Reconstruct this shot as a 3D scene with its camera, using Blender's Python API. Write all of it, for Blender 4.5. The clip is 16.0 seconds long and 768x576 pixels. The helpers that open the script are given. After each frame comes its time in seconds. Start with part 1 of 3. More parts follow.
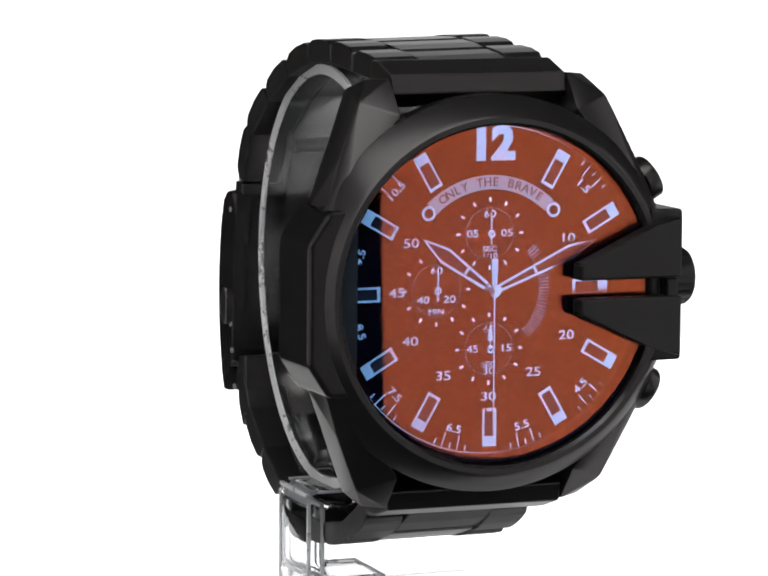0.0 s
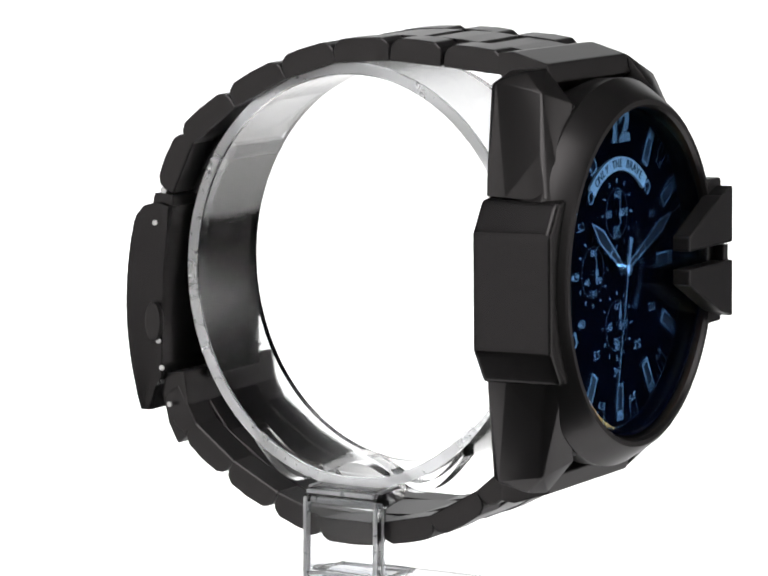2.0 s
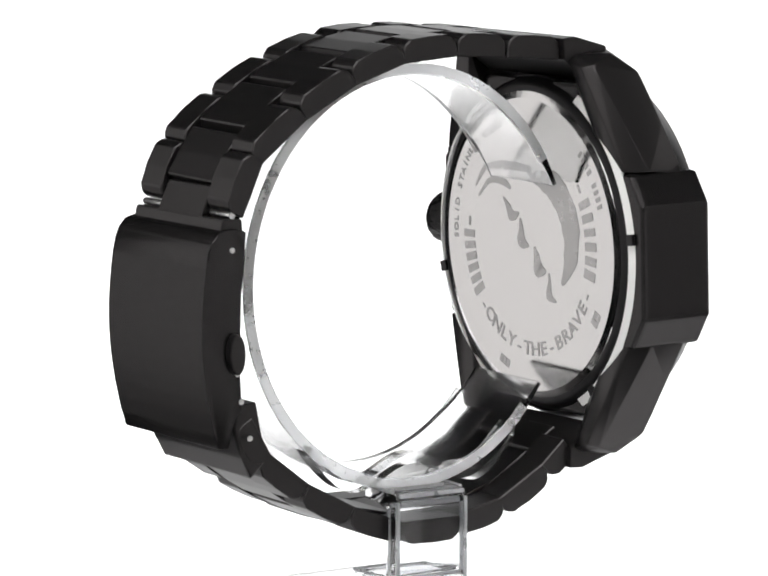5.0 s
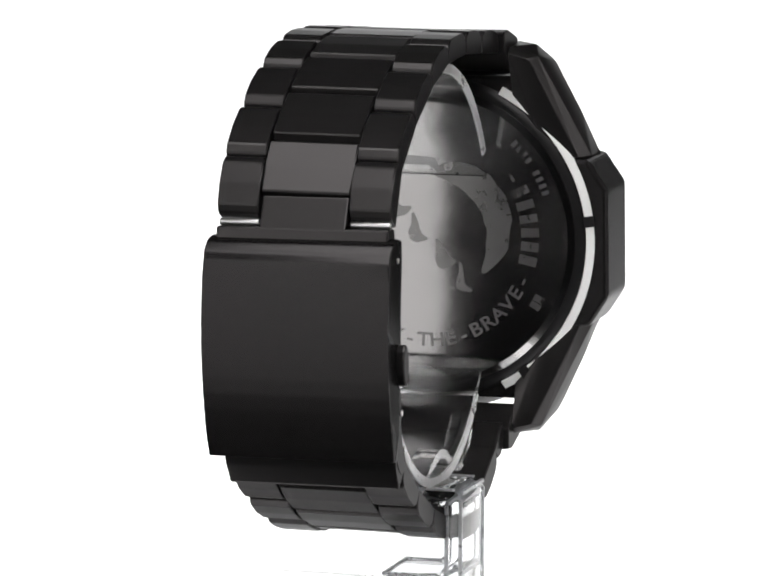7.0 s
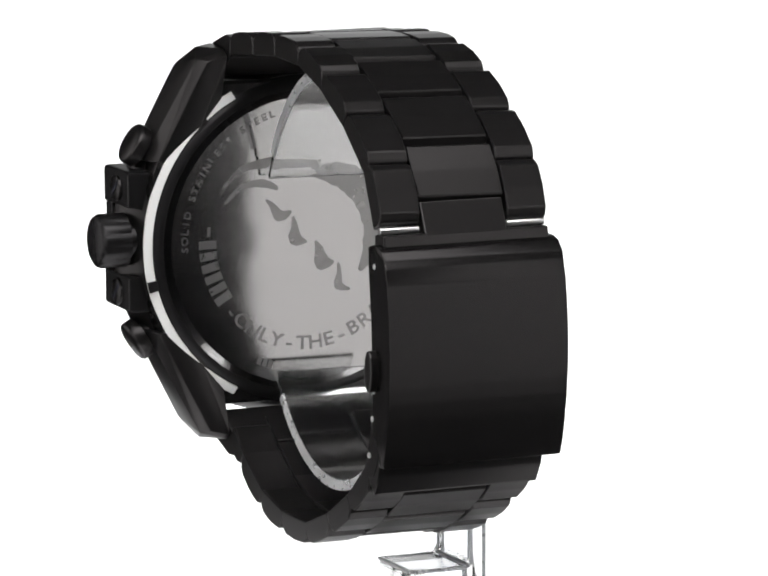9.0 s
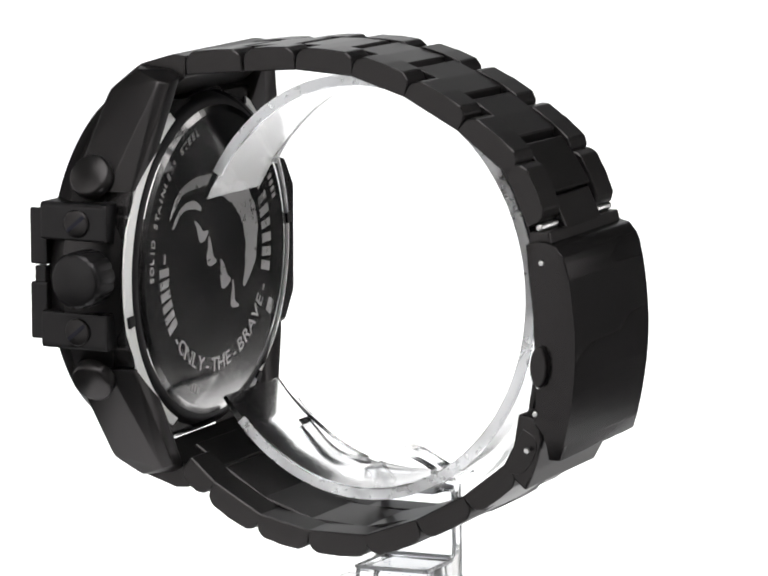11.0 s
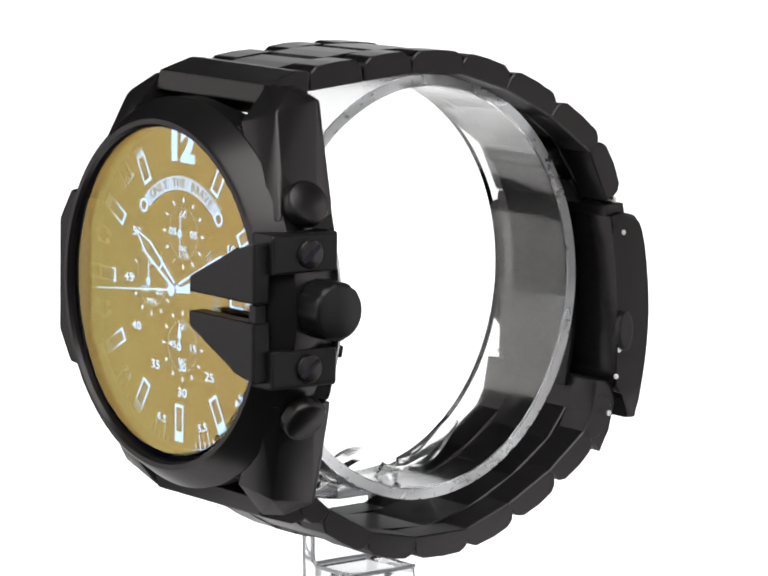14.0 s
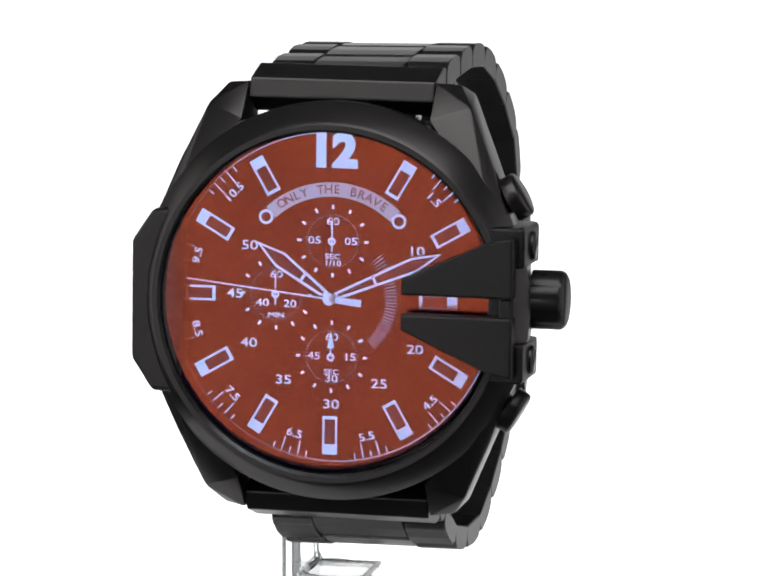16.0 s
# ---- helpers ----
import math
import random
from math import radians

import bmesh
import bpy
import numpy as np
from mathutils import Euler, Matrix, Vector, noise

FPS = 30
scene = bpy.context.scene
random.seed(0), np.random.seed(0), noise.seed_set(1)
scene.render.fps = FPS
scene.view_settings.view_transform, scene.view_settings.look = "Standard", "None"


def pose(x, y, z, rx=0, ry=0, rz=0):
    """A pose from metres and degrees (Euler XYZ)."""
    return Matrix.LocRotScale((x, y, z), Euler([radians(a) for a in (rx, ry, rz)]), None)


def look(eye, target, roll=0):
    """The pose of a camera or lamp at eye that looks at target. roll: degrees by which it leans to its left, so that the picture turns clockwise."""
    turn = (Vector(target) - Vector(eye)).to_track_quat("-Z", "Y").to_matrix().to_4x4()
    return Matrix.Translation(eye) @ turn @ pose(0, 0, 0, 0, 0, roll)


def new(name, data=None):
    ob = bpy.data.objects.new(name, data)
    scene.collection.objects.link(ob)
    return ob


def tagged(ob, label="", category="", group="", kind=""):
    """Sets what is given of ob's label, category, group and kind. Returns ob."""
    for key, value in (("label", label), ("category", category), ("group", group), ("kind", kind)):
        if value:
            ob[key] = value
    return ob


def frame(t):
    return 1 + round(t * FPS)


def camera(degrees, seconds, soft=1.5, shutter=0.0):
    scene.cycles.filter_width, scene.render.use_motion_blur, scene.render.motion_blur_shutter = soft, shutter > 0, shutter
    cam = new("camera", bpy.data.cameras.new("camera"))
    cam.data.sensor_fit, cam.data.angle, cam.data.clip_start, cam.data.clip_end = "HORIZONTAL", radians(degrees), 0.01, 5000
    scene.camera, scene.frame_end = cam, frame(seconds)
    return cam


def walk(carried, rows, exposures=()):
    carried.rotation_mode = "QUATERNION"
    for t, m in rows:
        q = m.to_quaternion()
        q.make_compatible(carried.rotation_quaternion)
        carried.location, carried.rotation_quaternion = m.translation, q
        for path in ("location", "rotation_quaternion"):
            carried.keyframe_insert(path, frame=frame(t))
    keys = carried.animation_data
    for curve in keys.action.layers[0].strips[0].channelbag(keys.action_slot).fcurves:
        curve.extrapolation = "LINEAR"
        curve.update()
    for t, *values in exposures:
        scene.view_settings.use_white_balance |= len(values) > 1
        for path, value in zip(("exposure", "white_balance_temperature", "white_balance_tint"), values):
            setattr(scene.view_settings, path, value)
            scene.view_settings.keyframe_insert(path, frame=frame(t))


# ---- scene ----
# ---- camera ----
cam = camera(10.376, 16.0, soft=2.0)
AIM = Vector((0.0, 0.0, -0.0036))
EYE = AIM + Vector((0.0, -0.59511, 0.08454))
walk(cam, [(0.0, look(EYE, AIM)), (16.0, look(EYE, AIM))])

# ---- world and light ----
world = bpy.data.worlds.new("studio")
scene.world = world
world.use_nodes = True
world.node_tree.nodes["Background"].inputs[0].default_value = (0.012, 0.012, 0.012, 1)
world.node_tree.nodes["Background"].inputs[1].default_value = 1.0
scene.view_settings.exposure = 0.0

MM = 0.001


# ---- materials ----
def mat(name, colour, rough=0.5, metal=0.0, spec=0.5, emit=0.0, bump=0.0, scale=800.0, vary=0.0, stretch=(1, 1, 1), transmission=0.0, ior=1.45, rim=1.0):
    m = bpy.data.materials.new(name)
    m.use_nodes = True
    nt = m.node_tree
    b = nt.nodes["Principled BSDF"]
    b.inputs["Base Color"].default_value = (*colour, 1)
    b.inputs["Roughness"].default_value = rough
    b.inputs["Metallic"].default_value = metal
    b.inputs["Specular IOR Level"].default_value = spec
    b.inputs["Transmission Weight"].default_value = transmission
    b.inputs["IOR"].default_value = ior
    b.inputs["Specular Tint"].default_value = (rim, rim, rim, 1)
    if emit:
        b.inputs["Emission Color"].default_value = (*colour, 1)
        b.inputs["Emission Strength"].default_value = emit
    if bump or vary:
        tc = nt.nodes.new("ShaderNodeTexCoord")
        mp = nt.nodes.new("ShaderNodeMapping")
        mp.inputs["Scale"].default_value = stretch
        nt.links.new(tc.outputs["Object"], mp.inputs["Vector"])
        no = nt.nodes.new("ShaderNodeTexNoise")
        no.inputs["Scale"].default_value = scale
        no.inputs["Detail"].default_value = 4
        nt.links.new(mp.outputs[0], no.inputs["Vector"])
        if bump:
            bp = nt.nodes.new("ShaderNodeBump")
            bp.inputs["Strength"].default_value = bump
            bp.inputs["Distance"].default_value = 0.00004
            nt.links.new(no.outputs["Fac"], bp.inputs["Height"])
            nt.links.new(bp.outputs[0], b.inputs["Normal"])
        if vary:
            big = nt.nodes.new("ShaderNodeTexNoise")
            big.inputs["Scale"].default_value = 120
            big.inputs["Detail"].default_value = 3
            nt.links.new(tc.outputs["Object"], big.inputs["Vector"])
            ad = nt.nodes.new("ShaderNodeMath")
            ad.operation = "ADD"
            nt.links.new(no.outputs["Fac"], ad.inputs[0])
            nt.links.new(big.outputs["Fac"], ad.inputs[1])
            mr = nt.nodes.new("ShaderNodeMapRange")
            mr.inputs["From Min"].default_value = 0.6
            mr.inputs["From Max"].default_value = 1.4
            mr.inputs["To Min"].default_value = rough - vary
            mr.inputs["To Max"].default_value = rough + vary
            nt.links.new(ad.outputs[0], mr.inputs["Value"])
            nt.links.new(mr.outputs[0], b.inputs["Roughness"])
    return m


BLACK = mat("black_plated_steel", (0.036, 0.034, 0.0345), 0.28, 0.75, 0.5, scale=700, vary=0.004, rim=0.4)
BLACK_SIDE = mat("black_brushed_steel", (0.029, 0.0275, 0.028), 0.25, 0.75, 0.5, scale=700, vary=0.004, rim=0.35)
BLACK_DULL = mat("black_matte_steel", (0.03, 0.029, 0.03), 0.36, 0.75, 0.4, vary=0.02, rim=0.35)
BACK_PLATE = mat("polished_steel_back", (0.38, 0.373, 0.373), 0.12, 1.0, 0.5, vary=0.03)
ENGRAVED = mat("engraved_grey", (0.28, 0.275, 0.275), 0.3, 0.97, vary=0.08)
SPACER = mat("white_plastic", (0.8, 0.8, 0.79), 0.35, bump=0.05, vary=0.06)
EDGE = mat("refraction_grey", (0.5, 0.51, 0.53), 0.3, transmission=0.55, ior=1.49, bump=0.05, vary=0.08)
RIM = mat("satin_acrylic_rim", (0.93, 0.935, 0.945), 0.3, transmission=0.8, ior=1.4, bump=0.05, vary=0.1)
PIN = mat("pin_steel", (0.6, 0.6, 0.6), 0.3, 1.0)
DIAL = mat("blue_black_dial", (0.0018, 0.002, 0.006), 0.6, 0.0, 0.0, bump=0.1, scale=2500, vary=0.05, rim=0.0)
SILVER = mat("silver_marker", (0.84, 0.88, 0.95), 0.17, 0.95, bump=0.05, vary=0.03, rim=0.3)
LUME = mat("dark_inlay", (0.02, 0.02, 0.03), 0.5, 0.0, 0.1)
PRINT = mat("white_print", (0.84, 0.88, 0.95), 0.18, 0.94, rim=0.3)
BADGE = mat("silver_badge", (0.7, 0.7, 0.71), 0.35, 0.7, bump=0.1, vary=0.08)
ACRYLIC = mat("clear_acrylic", (0.93, 0.935, 0.94), 0.1, transmission=1.0, ior=1.42, bump=0.02, scale=60)
POST = mat("thick_clear_acrylic", (0.86, 0.87, 0.885), 0.06, transmission=1.0, ior=1.49, bump=0.03, scale=60)
GREY_WALL = mat("dark_studio_wall", (0.03, 0.03, 0.032), 0.8, bump=0.3, vary=0.1)
SHELL = mat("black_fabric", (0.03, 0.03, 0.03), 0.8, bump=0.3)
# the sweep is no lamp; emission stands in for strong light on white
SWEEP = mat("white_glow_sweep", (1.0, 1.0, 1.0), 0.7, emit=1.12, bump=0.05)
SOFT = mat("white_diffuser", (1.0, 0.99, 0.98), 0.7, emit=0.55, bump=0.05)
SOFT_DIM = mat("grey_diffuser", (1.0, 0.98, 0.96), 0.7, emit=0.3, bump=0.05)
SOFT_FAINT = mat("faint_grey_diffuser", (0.5, 0.49, 0.48), 0.7, emit=0.3, bump=0.05)
SOFT_SIDE = mat("bright_side_diffuser", (1.0, 0.985, 0.97), 0.7, emit=1.2, bump=0.05)
SOFT_TOP = mat("overhead_fill_diffuser", (1.0, 0.99, 0.98), 0.7, emit=4.2, bump=0.05)


def coated_glass():
    """Mirror coating whose tint shifts from red to gold with the angle of view."""
    m = bpy.data.materials.new("coated_crystal")
    m.use_nodes = True
    nt = m.node_tree
    nt.nodes.remove(nt.nodes["Principled BSDF"])
    out = nt.nodes["Material Output"]
    tr = nt.nodes.new("ShaderNodeBsdfTransparent")
    tr.inputs["Color"].default_value = (0.7, 0.86, 1.0, 1)
    gl = nt.nodes.new("ShaderNodeBsdfGlossy")
    gl.inputs["Roughness"].default_value = 0.012
    lw = nt.nodes.new("ShaderNodeLayerWeight")
    ramp = nt.nodes.new("ShaderNodeValToRGB")
    stops = [(0.0, (0.118, 0.019, 0.008)), (0.07, (0.128, 0.022, 0.009)), (0.15, (0.175, 0.036, 0.011)), (0.24, (0.165, 0.046, 0.012)),
             (0.4, (0.19, 0.104, 0.034)), (0.49, (0.15, 0.115, 0.032)), (0.58, (0.06, 0.06, 0.03)), (0.68, (0.05, 0.05, 0.07)), (0.8, (0.85, 0.85, 0.85))]
    el = ramp.color_ramp.elements
    while len(el) < len(stops):
        el.new(0.5)
    for e, (p, c) in zip(el, stops):
        e.position, e.color = p, (*c, 1)
    lw.inputs["Blend"].default_value = 0.5
    nt.links.new(lw.outputs["Facing"], ramp.inputs["Fac"])
    nt.links.new(ramp.outputs["Color"], gl.inputs["Color"])
    add = nt.nodes.new("ShaderNodeAddShader")
    nt.links.new(tr.outputs[0], add.inputs[0])
    nt.links.new(gl.outputs[0], add.inputs[1])
    nt.links.new(add.outputs[0], out.inputs["Surface"])
    return m


CRYSTAL = coated_glass()


# ---- mesh helpers (millimetres in, metres out) ----
def part(name, bm, material, parent, label="", smooth=False):
    me = bpy.data.meshes.new(name)
    bmesh.ops.recalc_face_normals(bm, faces=bm.faces[:])
    bm.to_mesh(me)
    bm.free()
    me.materials.append(material)
    if smooth:
        for p in me.polygons:
            p.use_smooth = True
        me.set_sharp_from_angle(angle=radians(32))
    ob = new(name, me)
    ob.parent = parent
    return tagged(ob, label)


def poly_prism(pts, to3, h0, h1, bevel=0.0, bm=None, segments=2):
    """A prism over the outline pts (pairs); to3 turns (a, b, h) into x, y, z."""
    bm = bm or bmesh.new()
    mine = []
    rings = []
    for h in (h0, h1):
        rings.append([bm.verts.new(Vector(to3(a, b, h)) * MM) for a, b in pts])
    n = len(pts)
    mine.append(bm.faces.new(rings[0][::-1]))
    mine.append(bm.faces.new(rings[1]))
    for i in range(n):
        mine.append(bm.faces.new((rings[0][i], rings[0][(i + 1) % n], rings[1][(i + 1) % n], rings[1][i])))
    if bevel:
        edges = list({e for f in mine for e in f.edges})
        bmesh.ops.bevel(bm, geom=edges, offset=bevel * MM, segments=segments, affect="EDGES", profile=0.6)
    return bm


def xz(a, b, h):
    return (a, h, b)


def hull(points, bevel=0.0, bm=None):
    bm = bm or bmesh.new()
    vs = [bm.verts.new(Vector(p) * MM) for p in points]
    res = bmesh.ops.convex_hull(bm, input=vs)
    junk = list({v for v in res["geom_interior"] + res["geom_unused"] if isinstance(v, bmesh.types.BMVert)})
    bmesh.ops.delete(bm, geom=junk, context="VERTS")
    bmesh.ops.dissolve_limit(bm, angle_limit=radians(2), verts=bm.verts[:], edges=bm.edges[:])
    if bevel:
        bmesh.ops.bevel(bm, geom=bm.edges[:], offset=bevel * MM, segments=2, affect="EDGES", profile=0.6, clamp_overlap=True)
    return bm


def lathe(profile, n=96, closed=True, bm=None, centre=(0, 0)):
    """Turn (radius, y) pairs about the watch's front-to-back axis."""
    bm = bm or bmesh.new()
    rings = []
    for i in range(n):
        a = 2 * math.pi * i / n
        rings.append([bm.verts.new(Vector((centre[0] + r * math.cos(a), y, centre[1] + r * math.sin(a))) * MM) for r, y in profile])
    m = len(profile)
    for i in range(n):
        A, B = rings[i], rings[(i + 1) % n]
        for j in range(m if closed else m - 1):
            bm.faces.new((A[j], A[(j + 1) % m], B[(j + 1) % m], B[j]))
    if not closed:
        bm.faces.new([r[0] for r in rings])
        bm.faces.new([r[-1] for r in rings])
    return bm


def place(bm, m):
    bmesh.ops.transform(bm, matrix=m, verts=bm.verts[:])
    return bm


def moved(x, y, z, rx=0, ry=0, rz=0):
    return pose(x * MM, y * MM, z * MM, rx, ry, rz)


def box(x0, x1, y0, y1, z0, z1, bevel=0.0, bm=None):
    return poly_prism([(x0, z0), (x1, z0), (x1, z1), (x0, z1)], xz, y0, y1, bevel, bm)


def cylinder(r, l, bevel=0.3, n=40):
    """Along +x from 0 to l."""
    bm = bmesh.new()
    prof = [(0.0, 0.0), (r, 0.0), (r, l - bevel), (r - bevel * 0.4, l - bevel * 0.35), (r - bevel, l), (0.0, l)]
    rings = []
    for rr, xx in prof[1:-1]:
        rings.append([bm.verts.new(Vector((xx, rr * math.cos(2 * math.pi * i / n), rr * math.sin(2 * math.pi * i / n))) * MM) for i in range(n)])
    for A, B in zip(rings, rings[1:]):
        for i in range(n):
            bm.faces.new((A[i], A[(i + 1) % n], B[(i + 1) % n], B[i]))
    bm.faces.new(rings[0][::-1])
    bm.faces.new(rings[-1])
    return bm


def lettering(text, size, thick, align="CENTER", bold=0.0, wide=1.0):
    """A bmesh of the built-in font in the x-z plane, facing -y, in millimetres."""
    cu = bpy.data.curves.new("lettering", "FONT")
    cu.body, cu.size, cu.extrude, cu.align_x, cu.align_y, cu.resolution_u, cu.offset = text, size * MM, thick * MM / 2, align, "CENTER", 3, bold * MM
    ob = bpy.data.objects.new("lettering", cu)
    scene.collection.objects.link(ob)
    me = bpy.data.meshes.new_from_object(ob.evaluated_get(bpy.context.evaluated_depsgraph_get()))
    bm = bmesh.new()
    bm.from_mesh(me)
    bpy.data.objects.remove(ob)
    bpy.data.curves.remove(cu)
    bpy.data.meshes.remove(me)
    return place(bm, Matrix.Diagonal((wide, 1, 1, 1)) @ pose(0, 0, 0, 90, 0, 0))


def join(bm, other):
    me = bpy.data.meshes.new("tmp")
    other.to_mesh(me)
    other.free()
    bm.from_mesh(me)
    bpy.data.meshes.remove(me)
    return bm


# ---- studio ----
FLOOR_Z = -53.0


def studio():
    # white sweep: table top rising into the back wall, its overexposure made by emission
    bm = bmesh.new()
    prof = [(-0.03, 0.0), (0.08, 0.0), (0.28, 0.0), (0.95, 0.0), (1.3, 0.005), (1.6, 0.03), (1.85, 0.13), (2.0, 0.3), (2.05, 0.6), (2.05, 0.9)]
    rows = []
    for y, z in prof:
        # narrow left and wide right, set to shape what the watch mirrors
        left, right = (0.066, 0.1) if y < 0.1 else (0.086, 0.22) if y < 0.3 else (0.15, 0.5) if y < 1.25 else (0.26, 0.95)
        rows.append([bm.verts.new((-left + (left + right) * k / 4, y, z + FLOOR_Z * MM)) for k in range(5)])
    for A, B in zip(rows, rows[1:]):
        for i in range(4):
            bm.faces.new((A[i], A[i + 1], B[i + 1], B[i]))
    ext = bmesh.ops.extrude_face_region(bm, geom=bm.faces[:])
    bmesh.ops.translate(bm, vec=(0, 0.004, -0.006), verts=[v for v in ext["geom"] if isinstance(v, bmesh.types.BMVert)])
    sweep = part("backdrop", bm, SWEEP, None, "white seamless table and backdrop, overexposed light put in as glow")
    tagged(sweep, category="backdrop", kind="structure")
    # plain room
    for name, x0, x1, y0, y1, z0, z1 in (("floor", -2.6, 2.6, -2.6, 2.6, -0.86, -0.8), ("ceiling", -2.6, 2.6, -2.6, 2.6, 1.9, 1.96),
                                         ("wall_north", -2.6, 2.6, 2.6, 2.66, -0.8, 1.9), ("wall_south", -2.6, 2.6, -2.66, -2.6, -0.8, 1.9),
                                         ("wall_east", 2.6, 2.66, -2.6, 2.6, -0.8, 1.9), ("wall_west", -2.66, -2.6, -2.6, 2.6, -0.8, 1.9)):
        bm = box(x0 / MM, x1 / MM, y0 / MM, y1 / MM, z0 / MM, z1 / MM)
        tagged(part(name, bm, GREY_WALL, None, "plain dark painted studio " + name.split("_")[0]), category=name.split("_")[0], kind="structure")


def softbox(az0, az1, dist, z0, z1, label, glow=SOFT):
    """An upright diffuser between two bearings seen from the table; 0 is towards the camera, positive to its right."""
    a0, a1 = radians(az0), radians(az1)
    p0 = Vector((math.sin(a0), -math.cos(a0), 0)) * dist
    p1 = Vector((math.sin(a1), -math.cos(a1), 0)) * dist
    mid, half = (p0 + p1) / 2, (p1 - p0).length / 2
    yaw = math.degrees(math.atan2((p1 - p0).y, (p1 - p0).x))
    root = tagged(new("softbox"), label, "studio light", "softboxes round the table")
    root.matrix_basis = pose(mid.x, mid.y, 0, 0, 0, yaw)
    bm = box(-half / MM, half / MM, 0, 6, z0 / MM, z1 / MM, 2)
    part("diffuser", bm, glow, root, "glowing white fabric diffuser")
    bm = poly_prism([(-half / MM + 1, z0 / MM - 12), (half / MM - 1, z0 / MM - 12), (half / MM - 1, z1 / MM + 12), (-half / MM + 1, z1 / MM + 12)], xz, -90, -4, 6)
    part("shell", bm, SHELL, root)
    for s in (-1, 1):
        bm = box(s * half * 0.7 / MM - 12, s * half * 0.7 / MM + 12, -60, -36, -800, z0 / MM - 10, 3)
        part("leg", bm, SHELL, root)
    return root


studio()
softbox(42.2, 59.6, 0.95, -0.4, 0.55, "upright white softbox standing beside the table")
softbox(60.2, 76, 1.1, -0.4, 0.55, "narrow, nearly unlit softbox standing between two bright ones", SOFT_FAINT)
softbox(78, 121, 0.95, -0.4, 0.55, "wide bright softbox standing beside the table", SOFT_SIDE)
softbox(-61, -21, 0.95, -0.4, 0.55, "wide upright white softbox standing beside the table")
softbox(-80, -61.6, 0.96, -0.4, 0.55, "narrow dimmed softbox standing between two bright ones", SOFT_DIM)
softbox(-122, -86.2, 0.95, -0.4, 0.55, "bright upright softbox standing beside the table", SOFT_SIDE)


# unseen overhead lamp, added to brighten the dial print and upper faces
def top_light():
    root = tagged(new("overhead_fill"), "flat white overhead softbox, added out of view to light the dial", "studio light", "softboxes round the table")
    root.matrix_basis = pose(0, -0.56, 0.64)
    part("diffuser", box(-420, 420, -420, 420, 0, 6, 2), SOFT_TOP, root, "glowing white fabric diffuser")
    part("shell", box(-440, 440, -440, 440, 8, 90, 6), SHELL, root)
    for s in (-1, 1):
        part("pole", box(s * 300 - 10, s * 300 + 10, -10, 10, 88, 1259, 2), SHELL, root)


top_light()

# ---- wristwatch ----
watch = tagged(new("wristwatch"), "large black steel chronograph wristwatch with red crystal on a clear stand", "wristwatch")


HZ = -0.5  # the case sits a little lower than the dial


def bezel_and_case():
    bm = lathe([(22.95, -36.0), (22.95, -39.2), (23.3, -39.7), (24.0, -39.7), (24.5, -39.3), (26.9, -35.8), (26.8, -33.0), (25.2, -29.0), (24.6, -28.0), (22.7, -28.0)], centre=(0.1, HZ))
    part("bezel", bm, BLACK, watch, "black sloping bezel ring", True)
    # middle of the case
    half = [(20.5, 12.6), (17.0, 21.0), (12.9, 24.0)]
    pts = [(24.0, -9), (24.0, 9)] + half + [(-a, b) for a, b in half[::-1]] + [(-24.0, 9), (-24.0, -9)] + [(-a, -b) for a, b in half] + [(a, -b) for a, b in half[::-1]]
    part("case_body", poly_prism([(a, b + HZ) for a, b in pts], xz, -35.5, -27.2, 0.5), BLACK_SIDE, watch)
    # flank block at nine o'clock
    pts = [(-20.0, -13.0), (-24.2, -12.8), (-27.1, -8.4), (-27.1, 7.6), (-24.2, 11.9), (-20.0, 12.3)]
    part("flank", poly_prism([(a, b + HZ) for a, b in pts], xz, -38.6, -27.0, 0.7, segments=3), BLACK_SIDE, watch, "flat brushed flank of the case")
    P = []
    for s in (-1, 1):
        P += [(23.6, -27.2, 10.2 * s), (23.8, -36.2, 10.2 * s), (22.0, -38.4, 9.5 * s), (20.0, -28.0, 13.0 * s), (22.6, -35.0, 13.0 * s), (22.6, -27.0, 13.0 * s)]
    part("flank", hull(P, 0.35), BLACK_SIDE, watch)
    for sx in (-1, 1):
        for sz in (-1, 1):
            L = [(12.9, -24.6, 28.0), (12.9, -26.0, 28.9), (12.9, -31.2, 29.3), (12.9, -35.2, 24.6), (16.0, -24.5, 27.2), (17.2, -25.8, 27.6), (16.0, -29.6, 29.0), (18.0, -33.0, 26.3),
                 (22.8, -27.0, 12.6), (24.0, -30.5, 12.6), (23.8, -36.4, 12.4), (12.9, -27.4, 20.4), (18.0, -27.4, 12.6), (19.6, -26.6, 20.6), (21.5, -34.6, 18.6), (21.6, -38.0, 12.6)]
            L = [(a, b, c + HZ * sz + (0.2 * sx - 0.2 if sz > 0 else 0)) for a, b, c in L]
            part("lug", hull([(sx * a, b, sz * c) for a, b, c in L], 0.3), BLACK, watch, "faceted black lug", True)


bezel_and_case()


